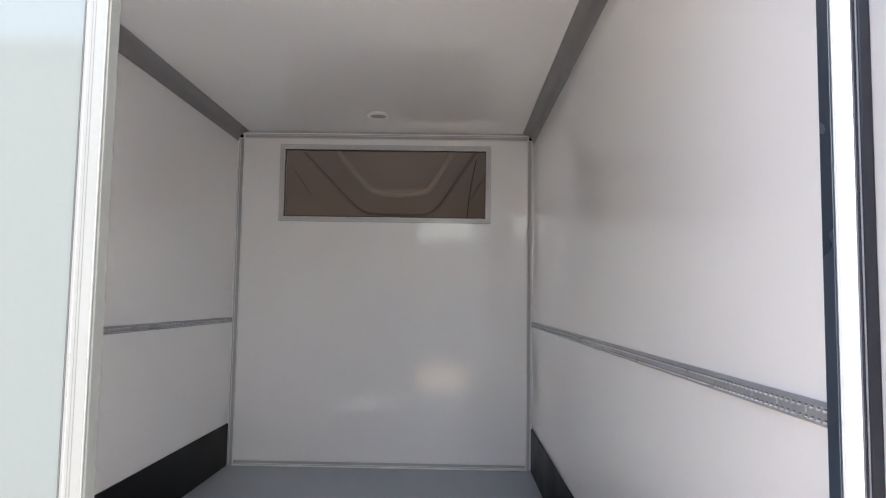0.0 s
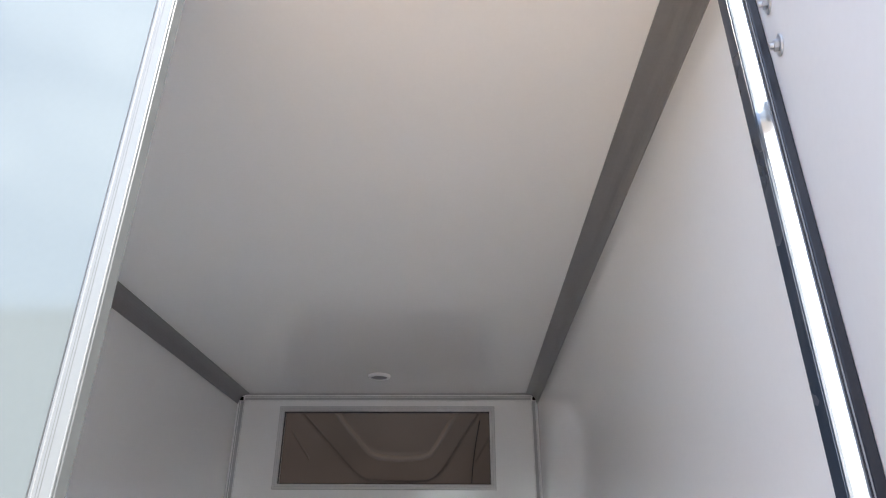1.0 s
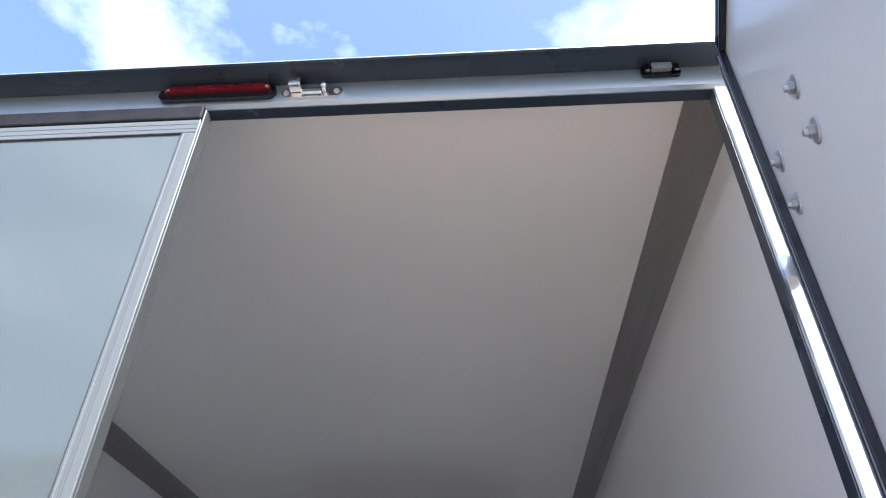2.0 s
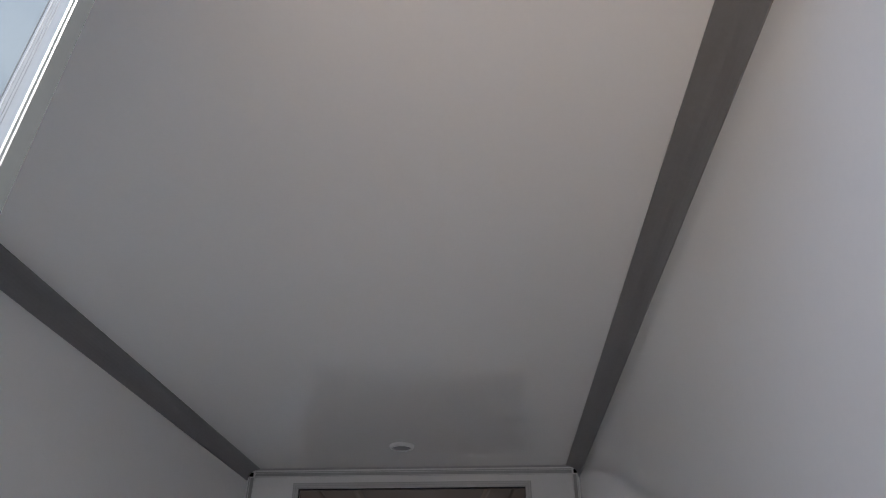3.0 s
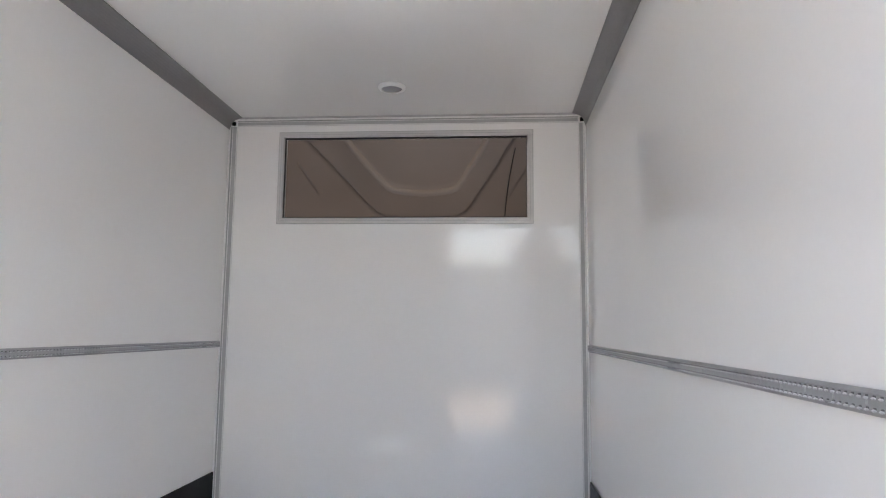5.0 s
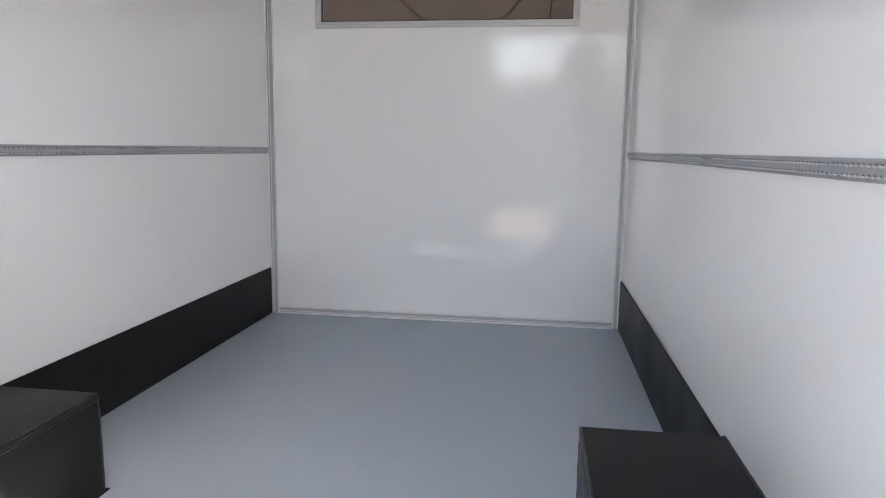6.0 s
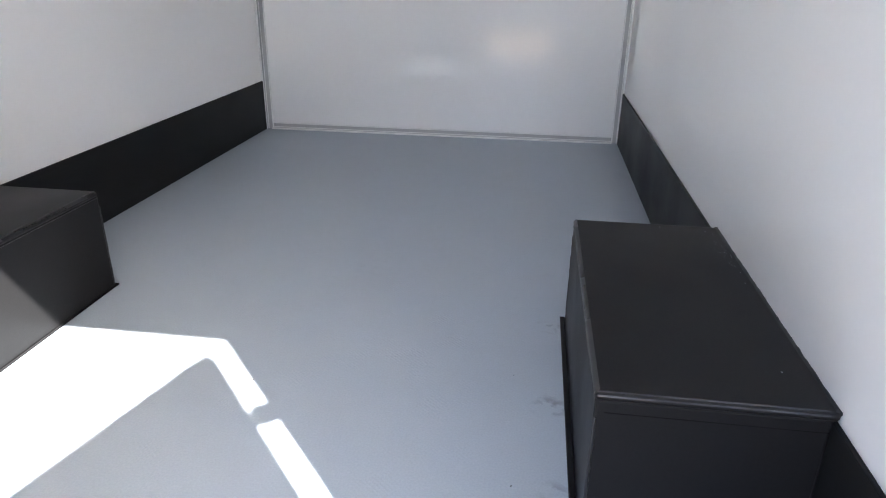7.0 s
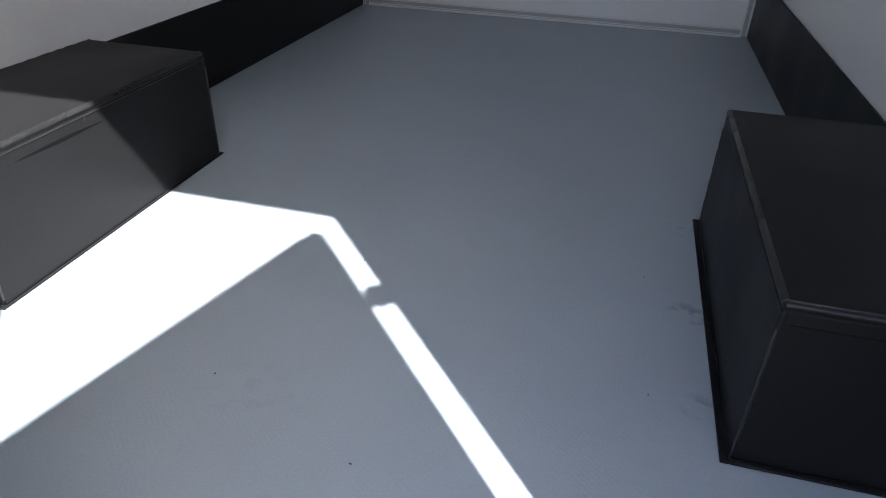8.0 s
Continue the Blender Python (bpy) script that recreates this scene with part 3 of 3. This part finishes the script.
# ---- ceiling lamp ----
def ceiling_lamp(x, y):
    la = thing("ceiling_lamp", "round white flush ceiling lamp with a grey lens, switched off", "ceiling lamp")
    bm = bmesh.new()
    prof = [(0.071, 0.0), (0.071, -0.008), (0.066, -0.016), (0.055, -0.019), (0.054, -0.013)]
    seg = 48
    rings = [[bm.verts.new((x + r * math.cos(2 * math.pi * k / seg), y + r * math.sin(2 * math.pi * k / seg), TOP - 0.0005 + z)) for k in range(seg)] for r, z in prof]
    for a, b in zip(rings, rings[1:]):
        for k in range(seg):
            bm.faces.new((a[k], a[(k + 1) % seg], b[(k + 1) % seg], b[k]))
    part("ring", bm, LAMP_WHITE, la, "white rounded lamp ring", smooth=True)
    bm = bmesh.new()
    rings = []
    for r, z in ((0.0535, -0.011), (0.048, -0.0145), (0.030, -0.0165), (0.010, -0.0172)):
        rings.append([bm.verts.new((x + r * math.cos(2 * math.pi * k / seg), y + r * math.sin(2 * math.pi * k / seg), TOP - 0.0005 + z)) for k in range(seg)])
    for a, b in zip(rings, rings[1:]):
        for k in range(seg):
            bm.faces.new((a[k], a[(k + 1) % seg], b[(k + 1) % seg], b[k]))
    bm.faces.new(rings[-1])
    part("lens", bm, LAMP_GREY, la, "grey frosted lens", smooth=True)


ceiling_lamp(0.0, 3.175)

# ---- rear frame ----
frame_top = thing("rear_frame", "blue-grey satin metal frame round the rear door opening", "door frame", kind="structure")
for side in (-1, 1):
    pts = [(OPEN, REAR), (OPEN + 0.004, REAR - 0.001), (1.024, REAR - 0.001), (1.03, REAR + 0.004), (1.03, REAR + 0.018), (HALF + WALL + 0.004, REAR + 0.018),
           (HALF + WALL + 0.004, REVEAL), (OPEN, REVEAL)]
    part("post", prism(pts, lambda u, v, w, s=side: (s * u, v, -0.028 + w), HEAD + 0.028), POST_METAL, frame_top)
pts = [(REVEAL, HEAD), (REAR + 0.003, HEAD), (REAR - 0.003, HEAD + 0.007), (REAR - 0.001, HEAD + 0.010), (REAR - 0.001, 2.326), (REAR + 0.004, 2.350), (-0.09, 2.385), (-0.09, 2.40), (REVEAL, 2.40)]
part("header", prism(pts, lambda u, v, w: (-HALF - WALL - 0.004 + w, u, v), 2 * (HALF + WALL + 0.004)), FRAME_PAINT, frame_top)
vis = [(REAR - 0.0012, 2.3225), (-0.202, 2.3235), (-0.2045, 2.3265), (-0.203, 2.331), (-0.092, 2.388), (-0.092, 2.3845), (REAR + 0.0042, 2.3555), (REAR - 0.0012, 2.334)]
part("visor", prism(vis, lambda u, v, w: (-HALF - WALL - 0.004 + w, u, v), 2 * (HALF + WALL + 0.004)), SHADE_BLUE, frame_top, "overhanging visor, darkened for its shade and reflections")
part("visor_lip", prism([(-0.2046, 2.3262), (-0.2056, 2.3262), (-0.2056, 2.3285), (-0.2046, 2.3285)], lambda u, v, w: (-HALF - WALL - 0.004 + w, u, v), 2 * (HALF + WALL + 0.004)), FRAME_PAINT, frame_top, "thin pale lip of the visor")
# thin dark plates put the shade inside the opening into the colour
part("soffit", box(-OPEN, OPEN, REAR + 0.0045, REVEAL, HEAD - 0.0018, HEAD - 0.0002), SHADE_BLUE, frame_top, "thin plate darkened as the shaded underside of the header")
for side in (-1, 1):
    part("reveal", box(side * (OPEN - 0.0022), side * (OPEN - 0.0002), REAR + 0.002, REVEAL, 0.001, HEAD - 0.002), SHADE_BLUE, frame_top, "thin plate darkened as the shaded inner side of the post")
part("sill", box(-OPEN, OPEN, REAR - 0.001, REAR + 0.03, -0.06, -0.001, 0.002), FRAME_PAINT, frame_top)


part("hinge_arm", box(1.048, 1.062, -0.212, REAR - 0.0012, 1.790, 1.930, 0.003, 2), CHROME, frame_top, "steel hinge arm standing off the post")


# ---- rear doors ----
def door_leaf(name, label, width, outside):
    """A leaf along +x from its free edge to its hinge edge; outer face towards -y, inner face at y = 0.034."""
    do = thing(name, label, "rear door", kind="structure")
    z0, z1, th = 0.004, 2.212, 0.028
    st, top = 0.0285, 0.035
    part("panel", box(st - 0.004, width - st + 0.004, 0.003, th - 0.003, z0 + st - 0.004, z1 - top + 0.004), DIMMED_DOOR, do, "glossy outer door panel, its colour dimmed for shade")
    part("inner_panel", box(0.001, width - 0.001, th + 0.0004, th + 0.004, z0 + 0.002, z1 - 0.002, 0.001, 1), WHITE_DOOR, do, "white inner skin of the door")
    rows = {"stile": [(0, st, z0, z1 - top), (width - st, width, z0, z1 - top)], "top_rail": [(0, width, z1 - top, z1)], "bottom_rail": [(st, width - st, z0, z0 + st)]}
    for pname, rs in rows.items():
        for x0, x1, a, b in rs:
            bm = box(x0, x1, 0, th, a, b, 0.0012, 1)
            part(pname, bm, DOOR_ALU, do)
    if outside:
        # raised dark strips carry the shade of fine grooves in their colour
        lines = boxes([(0.0140, 0.0149, -0.0005, -0.0001, z0, z1 - top), (0.0180, 0.0186, -0.0005, -0.0001, z0, z1 - top), (st + 0.0002, st + 0.0006, -0.0005, 0.0006, z0, z1 - top - 0.002),
                       (0.002, width, -0.0005, -0.0001, z1 - 0.0125, z1 - 0.0116), (0.002, width, -0.0005, -0.0001, z1 - 0.0250, z1 - 0.0241), (st, width, -0.0005, 0.0014, z1 - top - 0.0011, z1 - top - 0.0002)])
        part("groove_lines", lines, GROOVE, do, "fine dark strips for the shade of grooves in the aluminium frame")
        part("ridge", box(0.0226, 0.0244, -0.0013, -0.0002, z0, z1 - top, 0.0005), BRIGHT_EDGE, do, "raised bright ridge beside the panel")
        part("edge_lip", box(0.0, 0.0009, -0.0010, -0.0001, z0, z1, 0.0003, 1), BRIGHT_EDGE, do, "bright lip along the free edge")
        # grey strip darkens the free edge in place of shade
        part("shade_strip", box(-0.004, -0.0004, 0.002, th, z0, z1 + 0.03, 0.0012, 1), EDGE_SHADE, do, "grey strip standing for shade on the free edge")
        part("top_gasket", box(0.0, width, -0.003, th, z1 + 0.001, z1 + 0.038, 0.004), RUBBER_GREY, do, "worn dark rubber gasket along the top edge")
    return do


left = door_leaf("door_1", "closed glossy pale grey rear door with aluminium edge frame", 1.015, True)
left.matrix_world = Matrix.Translation((0.030, -0.168, 0)) @ Matrix.Diagonal((-1, 1, 1, 1))

# right leaf, swung out to about 76 degrees
SWING = radians(14)
D0 = Vector((0.977, -0.242, 0.0))
right = thing("door_2", "glossy white rear door standing open beside the opening", "rear door", kind="structure")
right.matrix_world = Matrix.Translation(D0) @ Matrix.Rotation(-SWING, 4, "Z")
# in the leaf: -y runs to its free edge, +x to its outer face, x = 0 is its inner face
DW, DT, DZ = 0.96, 0.033, 2.236
part("panel", box(0.002, DT - 0.002, -DW + 0.004, -0.004, 0.008, DZ - 0.004), WHITE_DOOR, right, "glossy white inner door panel")


def door_edge(x0, x1, y0, y1, z0, z1):
    return box(x0, x1, y0, y1, z0, z1, 0.0015, 1)


part("edge_profile", door_edge(0.0, DT, -0.0042, 0.012, 0.004, DZ + 0.008), RUBBER, right, "dark hinge-side edge profile")
part("edge_profile", door_edge(0.0, DT, -DW - 0.006, -DW + 0.0042, 0.004, DZ), RUBBER, right)
part("edge_profile", door_edge(0.0, DT, -DW + 0.0042, -0.0042, DZ - 0.0042, DZ + 0.008), RUBBER, right)
gas = boxes([(-0.010, 0.0018, -0.012, 0.004, 0.02, DZ - 0.002), (-0.006, 0.0018, -0.019, -0.0122, 0.02, DZ - 0.002), (-0.011, 0.0018, -0.027, -0.0192, 0.02, DZ - 0.002)], 0.002)
part("gasket", gas, GASKET, right, "ribbed black rubber gasket along the hinge edge")
gas = boxes([(-0.010, 0.0018, -DW, -0.0275, DZ - 0.010, DZ + 0.004), (-0.006, 0.0018, -DW, -0.0275, DZ - 0.017, DZ - 0.0102), (-0.010, 0.0018, -DW, -0.0275, DZ - 0.026, DZ - 0.0172)], 0.002)
part("gasket", gas, GASKET, right, "ribbed black rubber gasket along the top edge")


def hinge_bolt(y, z):
    hb = bmesh.new()
    add_disc(hb, (0.0018, y, z), (-1, 0, 0), 0.0150, 0.0147, 0.0026, 28)
    add_disc(hb, (-0.0010, y, z), (-1, 0, 0), 0.0082, 0.0078, 0.0058, 6)
    add_disc(hb, (-0.0070, y, z), (-1, 0, 0), 0.0046, 0.0038, 0.005, 14)
    part("bolt", hb, ZINC, right, "bright bolt end with nut and washer")


for y, z in ((-0.074, 1.906), (-0.074, 1.830), (-0.222, 1.887), (-0.222, 1.812)):
    hinge_bolt(y, z)
part("hinge_strap", box(DT + 0.0005, DT + 0.007, -0.27, -0.02, 1.815, 1.945, 0.002), CHROME, right, "steel hinge strap on the outer face")
hg = bmesh.new()
add_disc(hg, (0.0335, 0.0434, 1.851), (0, 0, 1), 0.026, 0.026, 0.042, 28)
add_box(hg, DT + 0.0005, DT + 0.008, -0.02, 0.030, 1.856, 1.890, 0.002)
part("hinge_knuckle", hg, CHROME, right, "steel hinge knuckle with pin")
# pale strips put the highlights on the glossy ribs into the colour
for x0, x1, y0, y1 in ((-0.0116, -0.0102, -0.0056, -0.0034), (-0.0126, -0.0112, -0.0246, -0.0224)):
    part("gasket_highlight", box(x0, x1, y0, y1, 0.02, DZ - 0.03), HIGHLIGHT_FLECK, right, "thin pale strip painted as the gasket's highlight")


# ---- fittings on the header ----
def rounded_bar(x0, x1, y0, y1, z0, z1, r, seg=8):
    """A bar with rounded ends seen from -y."""
    r = min(r, (z1 - z0) / 2)
    out = []
    for cx, cz, a0 in ((x1 - r, z1 - r, 0), (x0 + r, z1 - r, 90), (x0 + r, z0 + r, 180), (x1 - r, z0 + r, 270)):
        for k in range(seg + 1):
            a = radians(a0 + 90 * k / seg)
            out.append((cx + r * math.cos(a), cz + r * math.sin(a)))
    return prism(out, lambda u, v, w: (u, y0 + w, v), y1 - y0)


F = REAR - 0.0012
brake = thing("brake_light", "long red high brake light in a black housing on the header", "brake light")
part("housing", rounded_bar(-0.079, 0.157, F - 0.010, F, 2.281, 2.317, 0.017), DARK_HOUSING, brake, "black rounded housing")
lens = rounded_bar(-0.068, 0.147, F - 0.016, F - 0.0102, 2.2965, 2.3135, 0.007)
bmesh.ops.bevel(lens, geom=[e for e in lens.edges if all(abs(v.co.y - F + 0.016) < 1e-5 for v in e.verts)], offset=0.004, segments=2, affect="EDGES", profile=0.6)
part("lens", lens, RED_LENS, brake, "ribbed red lens")
for x in (-0.060, 0.139):
    bm = bmesh.new()
    add_disc(bm, (x, F - 0.0161, 2.305), (0, -1, 0), 0.0035, 0.003, 0.002, 14)
    part("screw", bm, CHROME, brake, "bright screw head")

latch = thing("door_keeper", "bright steel door lock keeper screwed to the header", "lock keeper")
part("plate", rounded_bar(0.168, 0.290, F - 0.005, F, 2.279, 2.306, 0.013), CHROME, latch)
lb = bmesh.new()
add_box(lb, 0.186, 0.210, F - 0.024, F - 0.0055, 2.292, 2.300, 0.0015)
add_box(lb, 0.186, 0.210, F - 0.027, F - 0.018, 2.292, 2.315, 0.002)
part("hook", lb, CHROME, latch, "upturned steel hook")
lb = bmesh.new()
add_box(lb, 0.250, 0.258, F - 0.022, F - 0.0055, 2.289, 2.296, 0.0015)
add_box(lb, 0.249, 0.260, F - 0.023, F - 0.016, 2.290, 2.310, 0.003)
part("finger", lb, CHROME, latch, "small upturned finger")
part("bridge", box(0.2085, 0.2495, F - 0.013, F - 0.0055, 2.283, 2.295, 0.002), CHROME, latch)
for x in (0.178, 0.278):
    bm = bmesh.new()
    add_disc(bm, (x, F - 0.005, 2.2925), (0, -1, 0), 0.006, 0.0045, 0.003, 16)
    part("screw", bm, GALV, latch)

marker = thing("marker_lamp", "small clear marker lamp in a black housing on the header", "marker lamp")
mh = rounded_bar(0.866, 0.940, F - 0.008, F, 2.294, 2.3222, 0.008)
part("housing", mh, DARK_HOUSING, marker, "black bevelled housing")
part("lens", rounded_bar(0.884, 0.922, F - 0.018, F - 0.0082, 2.302, 2.318, 0.003), CLEAR_LENS, marker, "clear glossy lens")
for x in (0.870, 0.9245):
    part("cheek", box(x, x + 0.013, F - 0.015, F - 0.0082, 2.298, 2.3195, 0.004), DARK_HOUSING, marker)


# ---- specks on the floor ----
specks = bmesh.new()
for k in range(7):
    x, y = random.uniform(-0.55, 0.6), random.uniform(0.3, 1.7)
    r = random.uniform(0.0007, 0.0016)
    m = Matrix.LocRotScale((x, y, 0.0012), Euler((0, 0, random.uniform(0, 3))), (r * random.uniform(1, 2.4), r, 0.0014))
    bmesh.ops.create_icosphere(specks, subdivisions=1, radius=1.0, matrix=m)
ob = part("floor_specks", specks, DARK_STEEL)
tagged(ob, "scattered dark specks of dirt on the load floor", "dirt", kind="stuff")
